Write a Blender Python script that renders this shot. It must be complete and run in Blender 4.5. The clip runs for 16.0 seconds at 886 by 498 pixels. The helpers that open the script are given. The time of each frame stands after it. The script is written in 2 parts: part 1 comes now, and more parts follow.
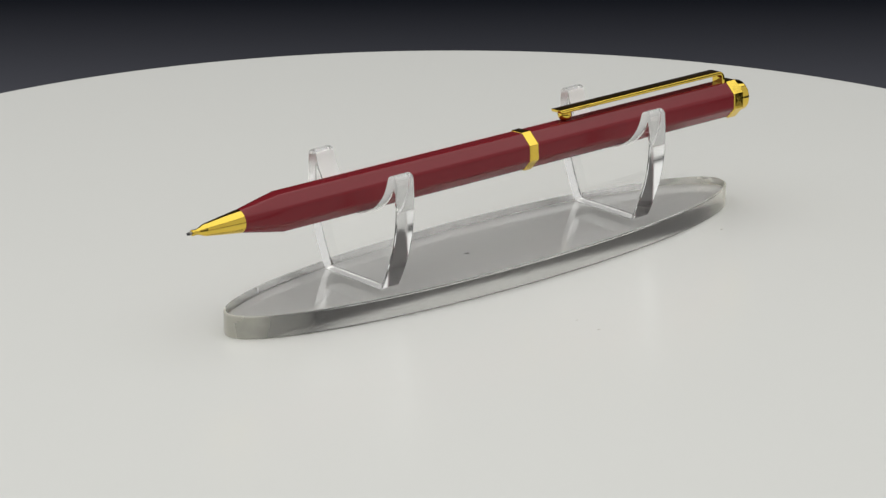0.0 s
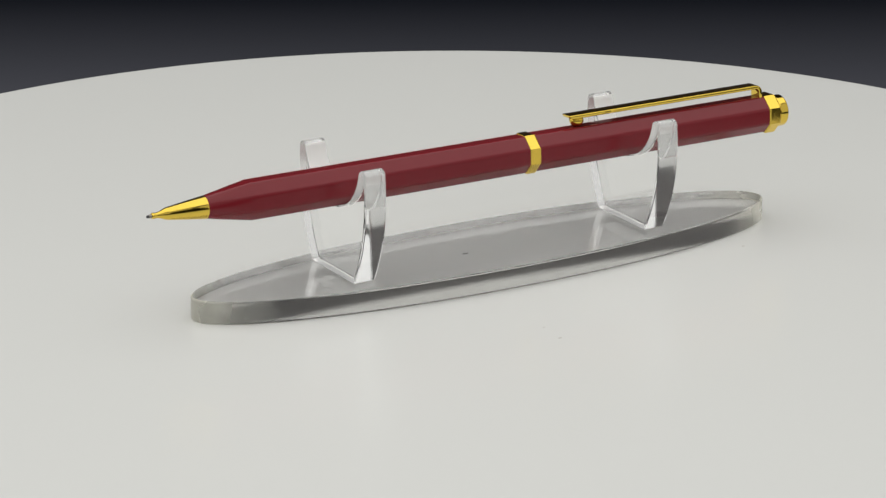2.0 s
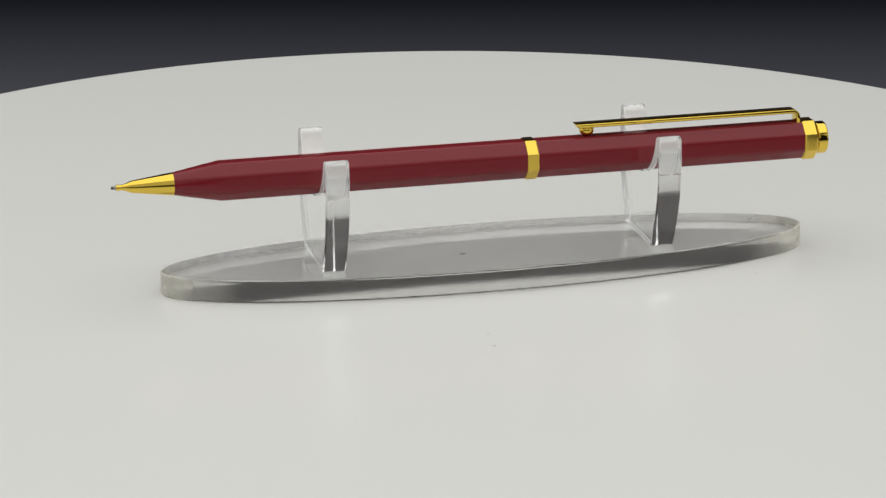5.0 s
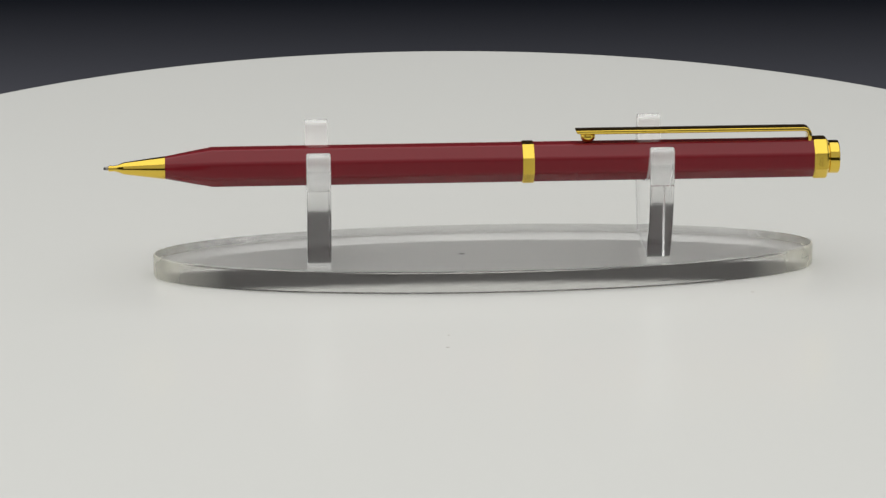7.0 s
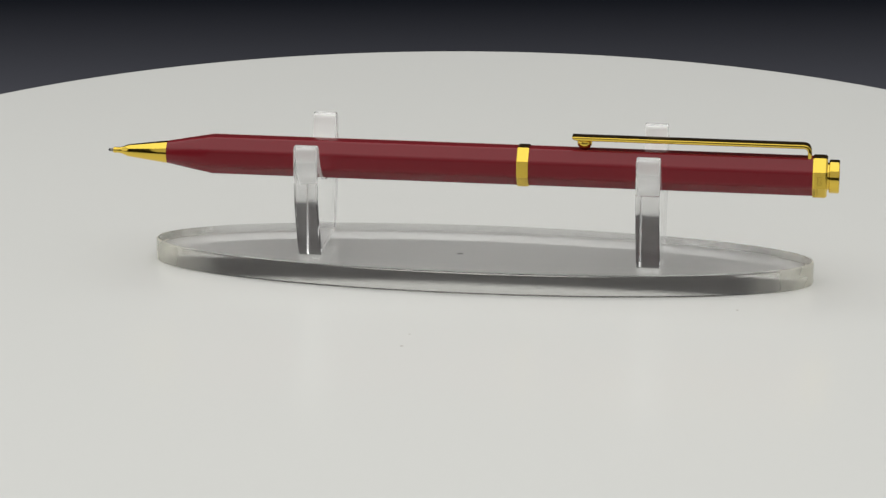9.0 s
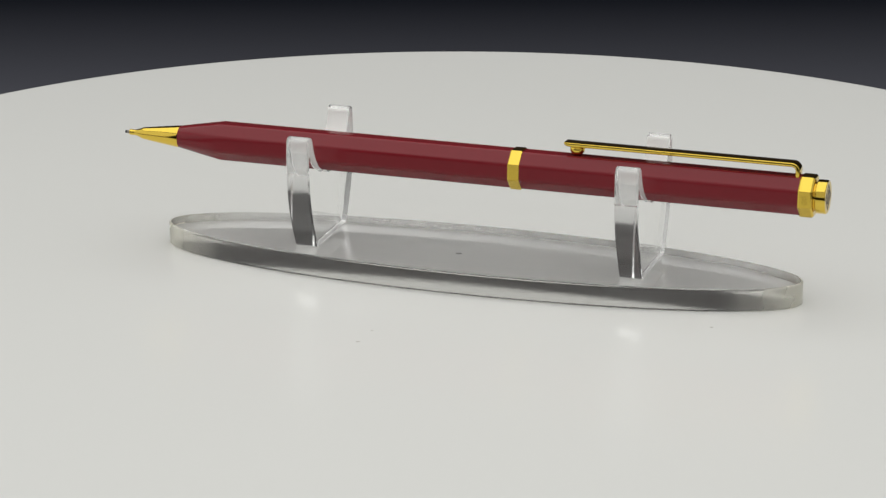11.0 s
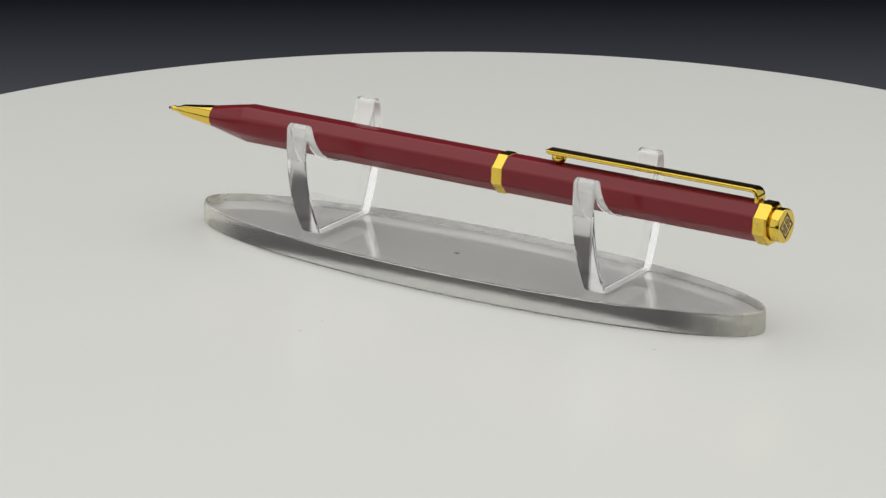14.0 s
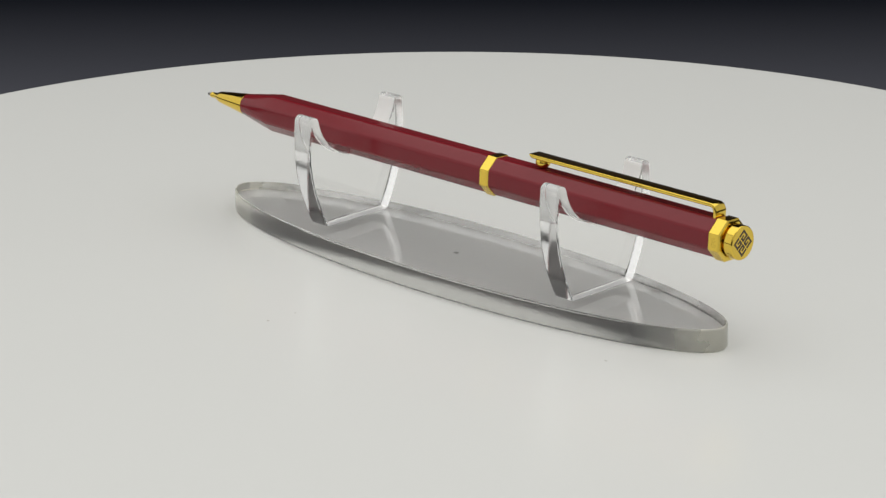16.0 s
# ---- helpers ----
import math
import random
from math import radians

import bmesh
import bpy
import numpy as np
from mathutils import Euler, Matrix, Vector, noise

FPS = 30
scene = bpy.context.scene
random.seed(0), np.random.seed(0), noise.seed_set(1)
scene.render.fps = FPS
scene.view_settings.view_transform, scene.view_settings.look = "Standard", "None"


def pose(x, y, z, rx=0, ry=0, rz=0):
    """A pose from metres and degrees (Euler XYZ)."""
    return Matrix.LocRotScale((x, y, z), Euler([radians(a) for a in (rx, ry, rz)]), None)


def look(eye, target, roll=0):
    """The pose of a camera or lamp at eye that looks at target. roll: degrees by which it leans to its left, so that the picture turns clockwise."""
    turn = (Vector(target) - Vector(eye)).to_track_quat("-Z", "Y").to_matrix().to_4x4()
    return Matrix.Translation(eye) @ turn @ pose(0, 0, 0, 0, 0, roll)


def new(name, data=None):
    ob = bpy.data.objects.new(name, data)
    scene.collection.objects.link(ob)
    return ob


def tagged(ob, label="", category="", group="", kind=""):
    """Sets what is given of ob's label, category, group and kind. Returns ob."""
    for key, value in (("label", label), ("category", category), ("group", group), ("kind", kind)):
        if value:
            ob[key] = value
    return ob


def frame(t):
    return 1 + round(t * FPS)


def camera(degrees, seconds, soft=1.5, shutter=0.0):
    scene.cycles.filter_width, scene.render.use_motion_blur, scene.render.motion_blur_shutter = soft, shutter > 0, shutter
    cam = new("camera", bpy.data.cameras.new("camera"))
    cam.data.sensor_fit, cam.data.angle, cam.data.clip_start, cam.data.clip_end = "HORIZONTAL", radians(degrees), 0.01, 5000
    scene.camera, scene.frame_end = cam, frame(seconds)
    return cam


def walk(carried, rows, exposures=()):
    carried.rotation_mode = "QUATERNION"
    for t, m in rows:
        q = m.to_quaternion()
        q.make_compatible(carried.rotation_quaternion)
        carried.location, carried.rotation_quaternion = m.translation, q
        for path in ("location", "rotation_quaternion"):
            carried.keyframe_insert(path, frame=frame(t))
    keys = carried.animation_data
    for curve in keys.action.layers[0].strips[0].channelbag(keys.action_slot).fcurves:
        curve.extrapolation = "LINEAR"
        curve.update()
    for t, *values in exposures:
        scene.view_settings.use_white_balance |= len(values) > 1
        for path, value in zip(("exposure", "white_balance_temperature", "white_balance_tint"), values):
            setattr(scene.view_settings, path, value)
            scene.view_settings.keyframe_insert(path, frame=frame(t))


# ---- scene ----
MM = 0.001

# ---- camera: stands still ----
EYE = (0.00000, -0.61692, 0.20762)
AIM = (-0.00376, 0.00006, 0.00311)
cam = camera(14.742, 16.0, soft=1.4)
VIEW = look(EYE, AIM, -0.112)
walk(cam, [(0.0, VIEW), (16.0, VIEW)])

# the turntable turns about the world's z axis
STAND_OFF = (3.933 * MM, -2.973 * MM)


def turn(t):
    """Yaw of the stand in degrees at t seconds."""
    return -1.7465 - 5.31205 * (t - 8.0) + 0.00861 * (t - 8.0) ** 2


# ---- light ----
world = bpy.data.worlds.new("studio_world")
world.use_nodes = True
world.node_tree.nodes["Background"].inputs["Color"].default_value = (0.5, 0.55, 0.65, 1)
world.node_tree.nodes["Background"].inputs["Strength"].default_value = 0.02
scene.world = world
scene.view_settings.exposure = 0.03


def softbox(name, eye, target, width, height, power, colour):
    data = bpy.data.lights.new(name, "AREA")
    data.shape, data.size, data.size_y = "RECTANGLE", width, height
    data.energy, data.color = power, colour
    ob = new(name, data)
    ob.matrix_world = look(eye, target)
    return ob


softbox("overhead_softbox", (0.0, 0.04, 0.75), (0.0, 0.0401, 0.0), 1.5, 1.2, 8.25, (0.99, 0.99, 0.965))
# the left side lamp stands further back and burns a little brighter
for side, back, power in ((-1, 0.07, 3.4), (1, -0.13, 2.5)):
    softbox("side_softbox", (side * 0.90, back, 0.36), (0.0, back, 0.16), 1.6, 0.8, power, (0.99, 0.99, 0.965))

softbox("front_softbox", (0.0, -1.08, 0.70), (0.0, 0.0, 0.05), 1.7, 1.05, 3.1, (0.99, 0.99, 0.965))


# ---- materials ----
def material(name, colour, rough=0.5, metal=0.0, **more):
    m = bpy.data.materials.new(name)
    m.use_nodes = True
    b = m.node_tree.nodes["Principled BSDF"]
    b.inputs["Base Color"].default_value = (*colour, 1)
    b.inputs["Roughness"].default_value = rough
    b.inputs["Metallic"].default_value = metal
    for key, value in more.items():
        b.inputs[key.replace("_", " ")].default_value = value
    return m


def grain(m, scale, low, high, socket="Roughness", detail=4.0, stretch=(1, 1, 1)):
    """Noise between low and high into a socket of the shader."""
    t = m.node_tree
    b = t.nodes["Principled BSDF"]
    co = t.nodes.new("ShaderNodeTexCoord")
    mp = t.nodes.new("ShaderNodeMapping")
    mp.inputs["Scale"].default_value = stretch
    n = t.nodes.new("ShaderNodeTexNoise")
    n.inputs["Scale"].default_value, n.inputs["Detail"].default_value = scale, detail
    t.links.new(co.outputs["Object"], mp.inputs["Vector"])
    t.links.new(mp.outputs["Vector"], n.inputs["Vector"])
    if isinstance(low, tuple):
        r = t.nodes.new("ShaderNodeMix")
        r.data_type = "RGBA"
        r.inputs["A"].default_value, r.inputs["B"].default_value = (*low, 1), (*high, 1)
        t.links.new(n.outputs["Fac"], r.inputs["Factor"])
        t.links.new(r.outputs["Result"], b.inputs[socket])
    else:
        r = t.nodes.new("ShaderNodeMapRange")
        r.inputs["From Min"].default_value, r.inputs["From Max"].default_value = 0.3, 0.7
        r.inputs["To Min"].default_value, r.inputs["To Max"].default_value = low, high
        t.links.new(n.outputs["Fac"], r.inputs["Value"])
        t.links.new(r.outputs["Result"], b.inputs[socket])
    return m


def bumpy(m, scale, strength, distance, stretch=(1, 1, 1), detail=3.0):
    t = m.node_tree
    co = t.nodes.new("ShaderNodeTexCoord")
    mp = t.nodes.new("ShaderNodeMapping")
    mp.inputs["Scale"].default_value = stretch
    n = t.nodes.new("ShaderNodeTexNoise")
    n.inputs["Scale"].default_value, n.inputs["Detail"].default_value = scale, detail
    u = t.nodes.new("ShaderNodeBump")
    u.inputs["Strength"].default_value, u.inputs["Distance"].default_value = strength, distance
    t.links.new(co.outputs["Object"], mp.inputs["Vector"])
    t.links.new(mp.outputs["Vector"], n.inputs["Vector"])
    t.links.new(n.outputs["Fac"], u.inputs["Height"])
    t.links.new(u.outputs["Normal"], t.nodes["Principled BSDF"].inputs["Normal"])
    return m


WHITE = material("white_gloss_laminate", (0.78, 0.78, 0.755), 0.25, Specular_IOR_Level=0.5)
grain(WHITE, 9.0, (0.772, 0.774, 0.752), (0.788, 0.790, 0.768), "Base Color", 2.0)
DARK = material("charcoal_paper", (0.075, 0.078, 0.092), 0.85)
grain(DARK, 40.0, (0.070, 0.073, 0.087), (0.082, 0.085, 0.099), "Base Color")
# the lamps' falloff painted into the sheet: grey in front, near black further back
SHEET = material("grey_sheet_painted_falloff", (0.1, 0.1, 0.11), 0.9, Specular_IOR_Level=0.1)
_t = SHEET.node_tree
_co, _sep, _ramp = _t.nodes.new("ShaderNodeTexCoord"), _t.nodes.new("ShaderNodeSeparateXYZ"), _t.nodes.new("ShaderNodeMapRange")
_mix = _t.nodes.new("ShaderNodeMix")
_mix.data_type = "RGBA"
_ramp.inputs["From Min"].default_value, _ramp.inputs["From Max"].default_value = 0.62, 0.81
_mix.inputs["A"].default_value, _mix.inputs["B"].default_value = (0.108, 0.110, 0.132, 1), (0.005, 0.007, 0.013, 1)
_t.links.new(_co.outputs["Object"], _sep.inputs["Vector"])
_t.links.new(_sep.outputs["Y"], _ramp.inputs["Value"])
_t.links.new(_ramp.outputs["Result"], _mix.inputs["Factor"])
# the upright part, out of view, is dark grey again for the gold to reflect
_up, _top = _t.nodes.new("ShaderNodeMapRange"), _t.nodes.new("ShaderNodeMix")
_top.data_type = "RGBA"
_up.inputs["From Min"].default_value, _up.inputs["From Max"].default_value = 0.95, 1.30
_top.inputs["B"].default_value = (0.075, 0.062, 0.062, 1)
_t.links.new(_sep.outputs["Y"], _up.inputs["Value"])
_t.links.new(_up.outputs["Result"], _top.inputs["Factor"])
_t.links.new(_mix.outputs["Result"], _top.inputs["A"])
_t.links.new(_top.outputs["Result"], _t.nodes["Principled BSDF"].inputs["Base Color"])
BLACK = material("black_plastic", (0.02, 0.02, 0.022), 0.5)
WALL = material("grey_studio_wall", (0.17, 0.16, 0.155), 0.9)
grain(WALL, 6.0, (0.155, 0.147, 0.142), (0.185, 0.175, 0.17), "Base Color")
LACQUER = material("burgundy_lacquer", (0.185, 0.0125, 0.019), 0.18, Specular_IOR_Level=0.30)
grain(LACQUER, 900.0, (0.180, 0.012, 0.0185), (0.195, 0.013, 0.0200), "Base Color")
GOLD = material("polished_gold", (0.73, 0.515, 0.082), 0.08, 1.0)
grain(GOLD, 700.0, 0.05, 0.11, stretch=(0.15, 1, 1))
DULL_GOLD = material("dull_gold", (0.62, 0.44, 0.078), 0.24, 1.0)
GRAPHITE = material("graphite", (0.06, 0.06, 0.065), 0.4, 0.3)
STEEL = material("dark_steel", (0.30, 0.28, 0.25), 0.3, 1.0)
INK = material("black_enamel", (0.045, 0.026, 0.014), 0.4)
ACRYLIC = material("clear_acrylic", (1.0, 1.0, 0.997), 0.0, IOR=1.49, Transmission_Weight=1.0)
CUT = material("saw_cut_acrylic_edge", (0.82, 0.82, 0.79), 0.13, IOR=1.49, Transmission_Weight=0.96)
grain(CUT, 300.0, (0.70, 0.70, 0.685), (0.88, 0.875, 0.85), "Base Color", 5.0, (0.12, 0.12, 6.0))
bumpy(CUT, 900.0, 0.6, 0.00002, stretch=(0.25, 0.25, 2.5), detail=6.0)


def faded(m, axis, start, full, socket, plain, rough, ragged=0.012):
    """Passes a socket from one value to the other towards the far ends of an axis."""
    t = m.node_tree
    co, sep, size = t.nodes.new("ShaderNodeTexCoord"), t.nodes.new("ShaderNodeSeparateXYZ"), t.nodes.new("ShaderNodeMath")
    size.operation = "ABSOLUTE"
    ramp = t.nodes.new("ShaderNodeMapRange")
    ramp.inputs["From Min"].default_value, ramp.inputs["From Max"].default_value = start, full
    ramp.inputs["To Min"].default_value, ramp.inputs["To Max"].default_value = plain, rough
    t.links.new(co.outputs["Object"], sep.inputs["Vector"])
    t.links.new(sep.outputs[axis], size.inputs[0])
    # the edge of the changed stretch is ragged
    n, mul, add = t.nodes.new("ShaderNodeTexNoise"), t.nodes.new("ShaderNodeMath"), t.nodes.new("ShaderNodeMath")
    n.inputs["Scale"].default_value, n.inputs["Detail"].default_value = 260.0, 4.0
    mul.operation, add.operation = "MULTIPLY_ADD", "ADD"
    mul.inputs[1].default_value, mul.inputs[2].default_value = ragged, -0.5 * ragged
    t.links.new(co.outputs["Object"], n.inputs["Vector"])
    t.links.new(n.outputs["Fac"], mul.inputs[0])
    t.links.new(size.outputs["Value"], add.inputs[0])
    t.links.new(mul.outputs["Value"], add.inputs[1])
    t.links.new(add.outputs["Value"], ramp.inputs["Value"])
    t.links.new(ramp.outputs["Result"], t.nodes["Principled BSDF"].inputs[socket])


# towards the oval's narrow ends the edge turns milky, standing in for trapped light
faded(CUT, "X", 0.049, 0.0615, "Transmission Weight", 0.96, 0.55, 0.008)
faded(CUT, "X", 0.049, 0.0615, "Roughness", 0.185, 0.28, 0.008)
# the glow of that light is painted in as a warm off-white
_t = CUT.node_tree
_from = _t.nodes["Principled BSDF"].inputs["Base Color"].links[0].from_socket
_ends = _t.nodes["Principled BSDF"].inputs["Roughness"].links[0].from_node
_glow, _part = _t.nodes.new("ShaderNodeMix"), _t.nodes.new("ShaderNodeMapRange")
_glow.data_type = "RGBA"
_glow.inputs["B"].default_value = (0.94, 0.915, 0.76, 1)
_part.inputs["From Min"].default_value, _part.inputs["From Max"].default_value = 0.185, 0.28
_part.inputs["To Max"].default_value = 0.7
_t.links.new(_ends.outputs["Result"], _part.inputs["Value"])
_t.links.new(_part.outputs["Result"], _glow.inputs["Factor"])
_t.links.new(_from, _glow.inputs["A"])
_t.links.new(_glow.outputs["Result"], _t.nodes["Principled BSDF"].inputs["Base Color"])
POLISHED = material("polished_acrylic_edge", (0.99, 0.99, 0.985), 0.04, IOR=1.49, Transmission_Weight=0.97)
# the horns of the cradles turn milkier and rougher towards their tops
faded(POLISHED, "Z", 0.0165, 0.0225, "Transmission Weight", 0.96, 0.74, 0.010)
faded(POLISHED, "Z", 0.0165, 0.0225, "Roughness", 0.10, 0.16, 0.010)
bumpy(POLISHED, 500.0, 0.3, 0.000025, stretch=(0.15, 1.0, 3.0), detail=3.0)
SHEET_CLEAR = material("clear_acrylic_sheet", (1.0, 0.998, 1.0), 0.0, IOR=1.25, Transmission_Weight=1.0)
GLUE = material("cloudy_glue_joint", (0.97, 0.97, 0.955), 0.25, IOR=1.49, Transmission_Weight=0.6)
FROST = material("frosted_acrylic_notch", (0.98, 0.98, 0.965), 0.30, IOR=1.49, Transmission_Weight=0.38)
MARK = material("grey_mark", (0.27, 0.265, 0.255), 0.7)
SPECK = material("grey_dust", (0.48, 0.46, 0.43), 0.9)


# ---- mesh helpers ----
def part(name, bm, mat, parent=None, label=""):
    bmesh.ops.recalc_face_normals(bm, faces=bm.faces[:])
    data = bpy.data.meshes.new(name)
    bm.to_mesh(data)
    bm.free()
    for m in mat if isinstance(mat, (list, tuple)) else [mat]:
        data.materials.append(m)
    ob = new(name, data)
    ob.parent = parent
    if label:
        tagged(ob, label)
    return ob


def smooth(ob, degrees=35):
    ob.data.set_sharp_from_angle(angle=radians(degrees))
    for f in ob.data.polygons:
        f.use_smooth = True
    return ob


def lathe(rings, count, flat=False, spin=0.0):
    """A solid about the x axis from rings (x, radius) in mm. flat: radius is to the flats of a prism whose flats face up."""
    bm = bmesh.new()
    k = 1 / math.cos(math.pi / count) if flat else 1
    off = math.pi / count if flat else 0
    loops = []
    for x, r in rings:
        loops.append([bm.verts.new((x * MM, r * k * MM * math.cos(2 * math.pi * i / count + off + spin),
                                    r * k * MM * math.sin(2 * math.pi * i / count + off + spin))) for i in range(count)])
    for a, b in zip(loops, loops[1:]):
        for i in range(count):
            bm.faces.new((a[i], a[(i + 1) % count], b[(i + 1) % count], b[i]))
    bm.faces.new(loops[0])
    bm.faces.new(loops[-1])
    return bm


def morph(rings, count):
    """A solid about the x axis whose rings (x, radius, roundness) pass from an octagon (0) to a circle (1)."""
    bm = bmesh.new()
    loops = []
    for x, r, rd in rings:
        loop = []
        for i in range(count):
            a = 2 * math.pi * i / count
            near = (a + math.pi / 8) % (math.pi / 4) - math.pi / 8
            q = r * MM * ((1 - rd) * min(1 / math.cos(near), 1.058) + rd)
            loop.append(bm.verts.new((x * MM, q * math.cos(a), q * math.sin(a))))
        loops.append(loop)
    for a, b in zip(loops, loops[1:]):
        for i in range(count):
            bm.faces.new((a[i], a[(i + 1) % count], b[(i + 1) % count], b[i]))
    bm.faces.new(loops[0])
    bm.faces.new(loops[-1])
    return bm


def prism(outline, depth, axis="x"):
    """A plate from an outline in mm (u, v), depth mm thick about its middle. axis x: u, v are y, z; axis y: x, z; axis z: x, y."""
    bm = bmesh.new()
    ends = []
    for d in (-depth / 2, depth / 2):
        put = {"x": lambda u, v: (d, u, v), "y": lambda u, v: (u, d, v), "z": lambda u, v: (u, v, d)}[axis]
        ends.append([bm.verts.new(Vector(put(u, v)) * MM) for u, v in outline])
    n = len(outline)
    for i in range(n):
        f = bm.faces.new((ends[0][i], ends[0][(i + 1) % n], ends[1][(i + 1) % n], ends[1][i]))
        f.material_index = 1
    for e in ends:
        bm.faces.new(e)
    return bm


def bevel(bm, width, segments=2, angle=40):
    """Round the edges sharper than angle."""
    bm.normal_update()
    bmesh.ops.recalc_face_normals(bm, faces=bm.faces[:])
    edges = [e for e in bm.edges if len(e.link_faces) == 2 and e.calc_face_angle(0) > radians(angle)]
    bmesh.ops.bevel(bm, geom=edges, offset=width * MM, segments=segments, profile=0.5, affect="EDGES", clamp_overlap=True)
    return bm


# ---- the studio ----
def studio():
    """Dark cloth-covered plinth under the turntable in a dark room."""
    for name, lo, hi, mat, label in (
            ("floor", (-3.0, -2.0, -0.85), (3.0, 4.6, -0.75), DARK, "dark charcoal grey matte floor behind the turntable"),
            ("wall_north", (-3.0, 4.6, -0.85), (3.0, 4.7, 2.4), DARK, "plain dark charcoal matte backdrop wall"),
            ("wall_south", (-3.0, -2.1, -0.85), (3.0, -2.0, 2.4), WALL, "plain grey matte studio wall"),
            ("wall_west", (-3.1, -2.1, -0.85), (-3.0, 4.7, 2.4), WALL, "plain grey matte studio wall"),
            ("wall_east", (3.0, -2.1, -0.85), (3.1, 4.7, 2.4), WALL, "plain grey matte studio wall"),
            ("ceiling", (-3.1, -2.1, 2.4), (3.1, 4.7, 2.5), WALL, "plain grey matte studio ceiling"),
            ("plinth", (-0.25, -0.3, -0.75), (0.25, 0.2, -0.06), BLACK, "plain black plinth that carries the turntable")):
        bm = bmesh.new()
        bmesh.ops.create_cube(bm, size=1.0)
        for v in bm.verts:
            v.co = Vector([(l + h) / 2 + c * (h - l) for l, h, c in zip(lo, hi, v.co)])
        tagged(part(name, bm, mat), label, name.split("_")[0], kind="structure")


def backdrop_sheet():
    """Thin sheet that lies behind the turntable and sweeps up at the back."""
    path = [(0.27, -0.15), (0.95, -0.15)]
    for i in range(1, 13):
        a = math.radians(90 * i / 12)
        path.append((0.95 + 0.4 * math.sin(a), -0.15 + 0.4 * (1 - math.cos(a))))
    path.append((1.35, 1.3))
    bm = bmesh.new()
    rows = [[bm.verts.new((x, y, z)) for y, z in path] for x in (-1.2, 1.2)]
    for i in range(len(path) - 1):
        bm.faces.new((rows[0][i], rows[1][i], rows[1][i + 1], rows[0][i + 1]))
    bm.normal_update()
    bmesh.ops.solidify(bm, geom=bm.faces[:], thickness=0.002)
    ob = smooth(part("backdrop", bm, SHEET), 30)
    tagged(ob, "dark grey backdrop sheet with painted light falloff behind the turntable", "backdrop", kind="structure")
    bm = bmesh.new()
    bmesh.ops.create_cube(bm, size=1.0)
    for v in bm.verts:
        v.co = Vector((v.co.x * 2.4, 0.82 + v.co.y * 1.1, -0.453 + v.co.z * 0.594))
    tagged(part("backdrop_table", bm, BLACK), "plain black table under the backdrop sheet", "table", kind="structure")


def disc(rings, count=192):
    """A solid about the z axis from rings (radius, z) in mm."""
    bm = bmesh.new()
    loops = [[bm.verts.new((r * MM * math.cos(2 * math.pi * i / count), r * MM * math.sin(2 * math.pi * i / count), z * MM)) for i in range(count)] for r, z in rings]
    for a, b in zip(loops, loops[1:]):
        for i in range(count):
            bm.faces.new((a[i], a[(i + 1) % count], b[(i + 1) % count], b[i]))
    bm.faces.new(loops[0])
    bm.faces.new(loops[-1])
    return bm


TABLE_R = 159.05


def turntable():
    root = new("turntable")
    bm = disc([(TABLE_R - 1.0, -12), (TABLE_R, -11), (TABLE_R, -1.5)] + [(TABLE_R - 1.2 + 1.2 * math.cos(math.radians(10 * i)), -1.2 + 1.2 * math.sin(math.radians(10 * i))) for i in range(1, 10)])
    bmesh.ops.translate(bm, verts=bm.verts[:], vec=(0.885 * MM, -0.242 * MM, 0))
    smooth(part("turntable_top", bm, WHITE, root, "glossy white laminate disc"), 12)
    smooth(part("turntable_base", disc([(110, -60), (112, -58), (112, -14), (110, -12.2)], 96), BLACK, root, "black plastic motor base"))
    # dust on the disc
    for x, y, r in ((-2.6, -44.3, 0.30), (55.6, -17.8, 0.28), (-2.1, -38.0, 0.22), (25.5, -129.6, 0.4)):
        bm = bmesh.new()
        bmesh.ops.create_icosphere(bm, subdivisions=1, radius=r * MM)
        for v in bm.verts:
            v.co = Vector((v.co.x * 1.4 + x * MM, v.co.y * 0.8 + y * MM, v.co.z * 0.25))
        part("dust_speck", bm, SPECK, root)
    tagged(root, "round glossy white motorised turntable, slowly turning", "turntable")
    return root


BASE_A, BASE_B, BASE_H = 62.4, 14.25, 4.35
CRADLES = (-31.35, 32.0)


def cradle_outline():
    """Goblet-shaped plate (y, z): narrow foot, bowed flanks, two rounded horns round a deep circular notch."""
    half = []
    for z, y in ((0.0, 8.1), (1.2, 8.75), (3.0, 9.6), (5.0, 10.45), (7.5, 11.35), (10.5, 12.1), (13.5, 12.55), (16.5, 12.7), (19.0, 12.65), (20.8, 12.5)):
        half.append((y, z))
    for i in range(1, 18):
        a = math.radians(180 * i / 18)
        half.append((11.3 + 1.2 * math.cos(a), 21.2 + 1.2 * math.sin(a)))
    r, cz = 10.4, 13.27 + 10.4
    lo = math.asin((cz - 20.9) / r)
    for i in range(0, 15):
        a = lo + (math.pi / 2 - lo) * i / 15
        half.append((r * math.cos(a), cz - r * math.sin(a)))
    return half + [(0.0, cz - r)] + [(-y, z) for y, z in reversed(half)]


def underside(bm, slot):
    """Give the faces that look straight down another material."""
    bm.normal_update()
    for f in bm.faces:
        if f.normal.z < -0.95:
            f.material_index = slot


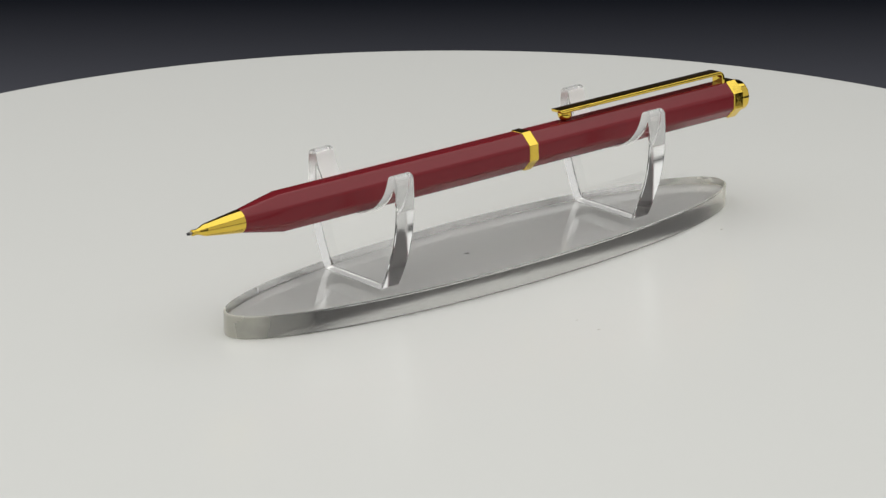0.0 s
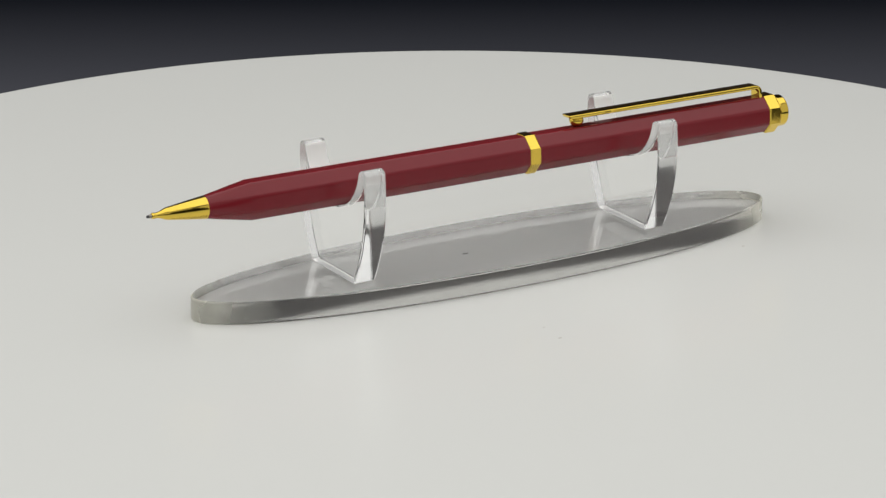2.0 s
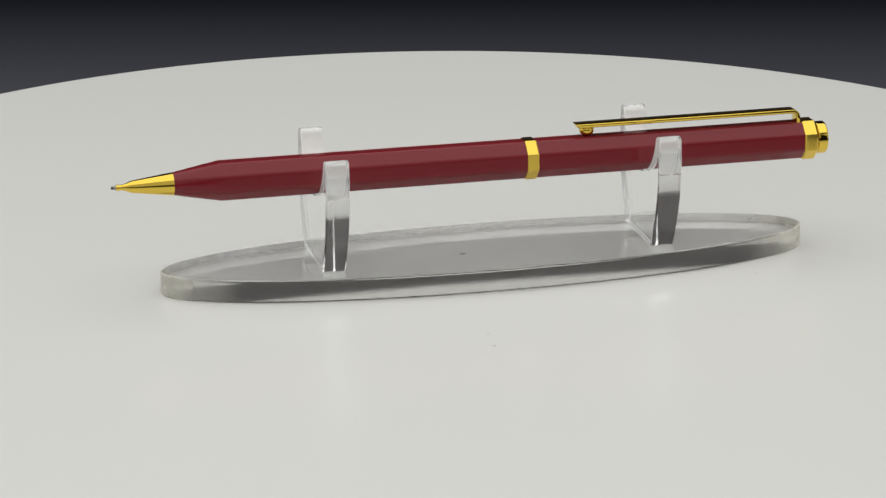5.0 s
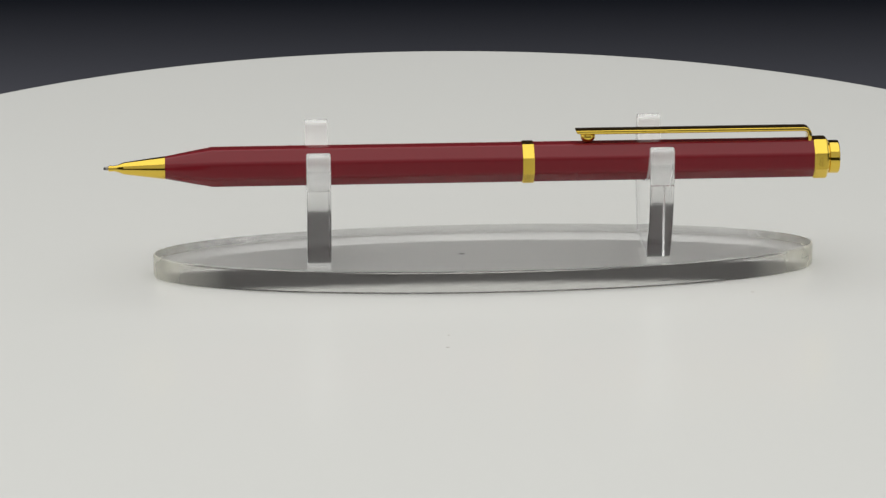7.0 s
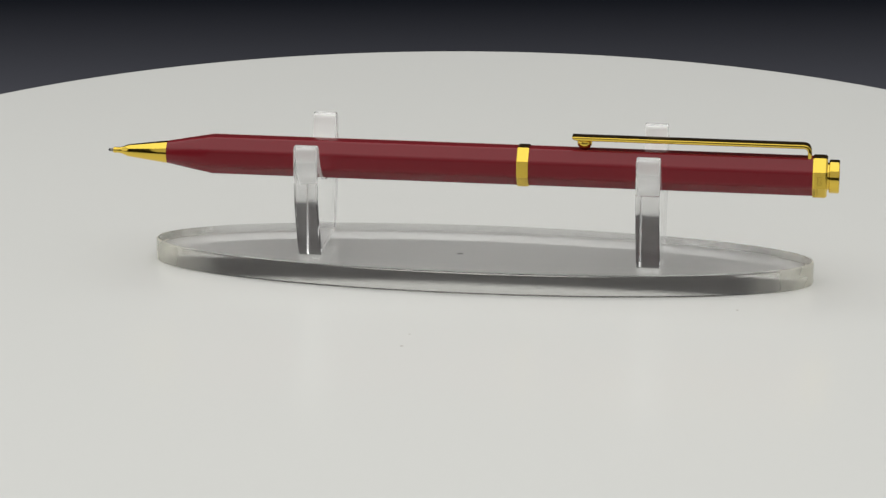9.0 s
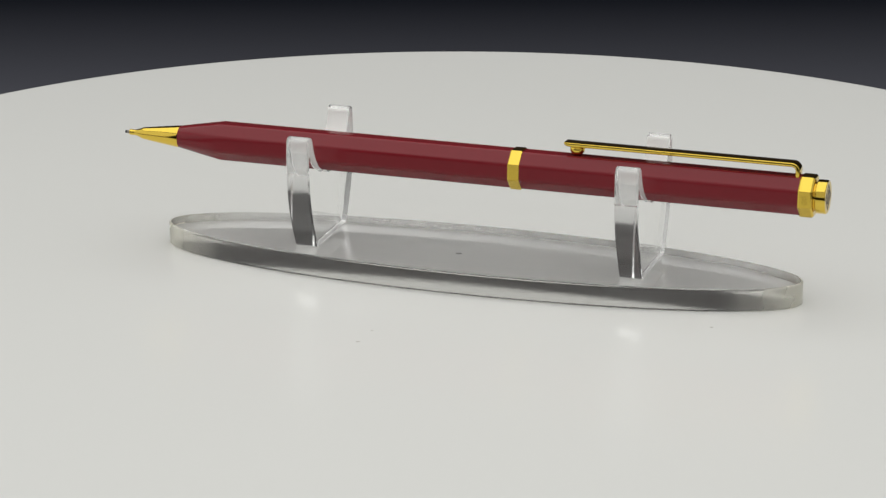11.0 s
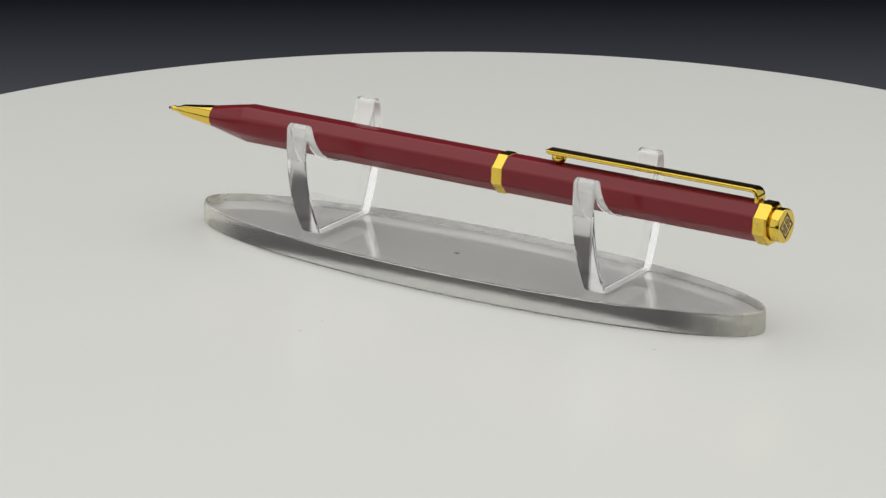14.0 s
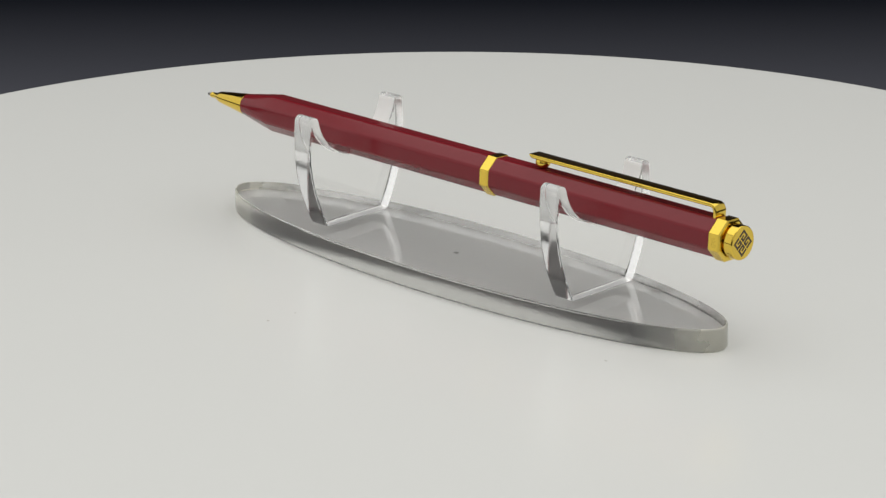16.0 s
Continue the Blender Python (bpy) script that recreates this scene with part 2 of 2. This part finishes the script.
def pen_stand():
    root = new("pen_stand")
    n = 260
    bm = prism([(BASE_A * math.cos(2 * math.pi * i / n), BASE_B * math.sin(2 * math.pi * i / n)) for i in range(n)], BASE_H, "z")
    bevel(bm, 0.36, 3, 60)
    bm.normal_update()
    for f in bm.faces:
        f.material_index = 0 if abs(f.normal.z) > 0.97 else 1
    # small chips along the upper edge
    for v in bm.verts:
        if v.co.z > 0.0021 and v.normal.z < 0.98:
            v.co.z -= 0.00016 * max(0.0, noise.noise(v.co * 520.0) - 0.32)
    bmesh.ops.translate(bm, verts=bm.verts[:], vec=(0, 0, (BASE_H / 2 + 0.05) * MM))
    smooth(part("base_plate", bm, (SHEET_CLEAR, CUT), root, "clear acrylic oval base with saw-cut edge"), 14)
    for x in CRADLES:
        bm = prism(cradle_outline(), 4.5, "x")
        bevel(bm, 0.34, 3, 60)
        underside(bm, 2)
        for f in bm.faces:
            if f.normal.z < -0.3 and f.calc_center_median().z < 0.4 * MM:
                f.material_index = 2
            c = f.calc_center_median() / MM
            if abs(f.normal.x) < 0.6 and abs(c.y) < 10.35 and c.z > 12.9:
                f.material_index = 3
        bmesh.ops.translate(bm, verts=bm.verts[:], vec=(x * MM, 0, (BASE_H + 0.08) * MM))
        plate = smooth(part("cradle", bm, (ACRYLIC, POLISHED, GLUE, FROST), root, "clear acrylic cradle with two milky horns"), 14)
        plate.visible_shadow = False  # clear plate, casts no shadow so the base below stays bright
    # dark mark on the underside of the base
    bm = bmesh.new()
    bmesh.ops.create_circle(bm, cap_ends=True, radius=0.5 * MM, segments=24)
    for v in bm.verts:
        v.co = Vector((v.co.x * 1.3 - 4.25 * MM, v.co.y + 1.5 * MM, 0.03 * MM))
    part("mark", bm, MARK, root, "small dark mark under the base")
    tagged(root, "clear acrylic pen stand with oval base and two notched cradles", "pen stand")
    return root


PEN_Z = 21.25


def pencil():
    root = new("mechanical_pencil")
    R8 = 3.57
    rings = [(-59.7, 2.12, 1.0), (-59.3, 2.2, 1.0), (-57.0, 2.62, 0.8), (-54.0, 3.12, 0.4), (-52.0, 3.4, 0.12), (-51.0, R8, 0.0), (6.9, R8, 0.0)]
    smooth(part("barrel", morph(rings, 144), LACQUER, root, "burgundy lacquered octagonal barrel"), 30)
    smooth(part("cap_barrel", morph([(9.1, R8, 0), (61.7, R8, 0)], 144), LACQUER, root, "burgundy lacquered octagonal upper barrel"), 30)
    smooth(part("tip_cone", lathe([(-70.25, 0.42), (-70.15, 0.54), (-69.75, 0.58), (-69.6, 0.53), (-69.0, 0.56), (-68.4, 0.72), (-67.6, 1.05), (-67.2, 1.16), (-66.9, 1.20), (-63.3, 1.70), (-59.9, 2.14), (-59.7, 2.14)], 48), GOLD, root, "polished gold cone tip"))
    smooth(part("lead_sleeve", lathe([(-70.75, 0.30), (-70.7, 0.34), (-70.2, 0.36)], 24), STEEL, root, "thin metal lead sleeve"))
    part("lead", lathe([(-71.15, 0.22), (-71.08, 0.28), (-70.7, 0.28)], 12), GRAPHITE, root, "dark graphite lead")
    part("middle_ring", lathe([(6.85, 3.5), (6.93, 3.64), (7.1, 3.72), (8.9, 3.72), (9.07, 3.64), (9.15, 3.5)], 8, True), GOLD, root, "polished gold octagonal ring")
    part("end_collar", lathe([(61.65, 3.5), (61.72, 3.62), (61.95, 3.74), (64.05, 3.74), (64.35, 3.5), (64.4, 3.2)], 8, True), GOLD, root, "polished gold octagonal collar")
    # a tiny worn stamp on the collar's front flat, too small to read
    for x, z, w, h in ((-0.42, 0.55, 0.35, 0.16), (0.1, 0.62, 0.5, 0.13), (-0.3, 0.22, 0.2, 0.4), (0.25, 0.2, 0.34, 0.2), (-0.1, -0.12, 0.62, 0.14), (-0.4, -0.5, 0.22, 0.36), (0.08, -0.46, 0.2, 0.3), (0.42, -0.55, 0.18, 0.42), (0.0, -0.86, 0.7, 0.12)):
        bm = bmesh.new()
        bmesh.ops.create_cube(bm, size=1.0)
        for v in bm.verts:
            v.co = Vector((63.0 + x + v.co.x * w, -3.742 + v.co.y * 0.03, z + v.co.z * h)) * MM
        part("stamp", bm, DULL_GOLD, root, "tiny worn stamp")
    button = smooth(part("push_button", lathe([(64.3, 2.55), (64.7, 2.55), (64.7, 3.0), (64.76, 3.09), (64.84, 3.13), (64.95, 3.13), (66.3, 3.13), (66.42, 3.12), (66.53, 3.06), (66.6, 2.96), (66.6, 2.75)], 64), GOLD, root, "round gold push button with black square emblem"), 30)
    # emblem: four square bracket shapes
    bm = bmesh.new()

    def bar(y, z, w, h):
        bm.faces.new([bm.verts.new((66.62 * MM, yy * MM, zz * MM)) for yy, zz in ((y, z), (y + w, z), (y + w, z + h), (y, z + h))])

    for sy in (1, -1):
        for sz in (1, -1):
            for y, z, w, h in ((0.11, 0.11, 0.39, 1.66), (0.50, 1.38, 1.27, 0.39), (0.50, 0.11, 1.27, 0.39), (1.38, 0.50, 0.39, 0.58), (0.82, 0.77, 0.56, 0.31)):
                y0, y1 = sorted((sy * (1.88 - y), sy * (1.88 - y - w)))
                z0, z1 = sorted((sz * z, sz * (z + h)))
                bar(y0, z0, y1 - y0, z1 - z0)
    bmesh.ops.rotate(bm, verts=bm.verts[:], cent=(0, 0, 0), matrix=Matrix.Rotation(radians(43), 3, "X"))
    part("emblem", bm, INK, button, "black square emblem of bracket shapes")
    # clip: flat bar bent down into the collar end
    z1 = 6.06
    outer, inner = [], []
    for i in range(9):
        a = math.radians(90 - 90 * i / 8)
        outer.append((59.9 + 1.5 * math.cos(a), z1 - 1.5 + 1.5 * math.sin(a)))
        inner.append((59.9 + 0.75 * math.cos(a), z1 - 1.5 + 0.75 * math.sin(a)))
    side = [(16.9, z1)] + outer + [(61.4, 3.3), (60.65, 3.3)] + inner[::-1] + [(17.9, z1 - 0.75), (17.2, z1 - 0.55)]
    bm = prism(side, 2.9, "y")
    bevel(bm, 0.2, 3, 50)
    clip = smooth(part("clip", bm, GOLD, root, "flat polished gold pocket clip"), 40)
    bm = bmesh.new()
    bmesh.ops.create_uvsphere(bm, u_segments=32, v_segments=16, radius=1.4 * MM)
    for v in bm.verts:
        v.co.z *= 0.85
    bmesh.ops.translate(bm, verts=bm.verts[:], vec=(19.3 * MM, 0, 4.74 * MM))
    smooth(part("clip_ball", bm, GOLD, clip), 80)
    tagged(root, "burgundy lacquered octagonal mechanical pencil with gold trim, lying in the stand", "mechanical pencil")
    return root


studio()
backdrop_sheet()
TABLE = turntable()
STAND = pen_stand()
PENCIL = pencil()


def motions():
    times = [i * 0.5 for i in range(33)]
    spin = [(t, pose(0, 0, 0, 0, 0, turn(t))) for t in times]
    walk(TABLE, [(t, pose(-2.81 * MM, -1.61 * MM, 0) @ m) for t, m in spin])
    walk(STAND, [(t, m @ pose(STAND_OFF[0], STAND_OFF[1], 0)) for t, m in spin])
    rest = pose(STAND_OFF[0], STAND_OFF[1], 0) @ pose(0, -0.35 * MM, PEN_Z * MM, -3.0, 0.09)
    walk(PENCIL, [(t, m @ rest) for t, m in spin])


motions()
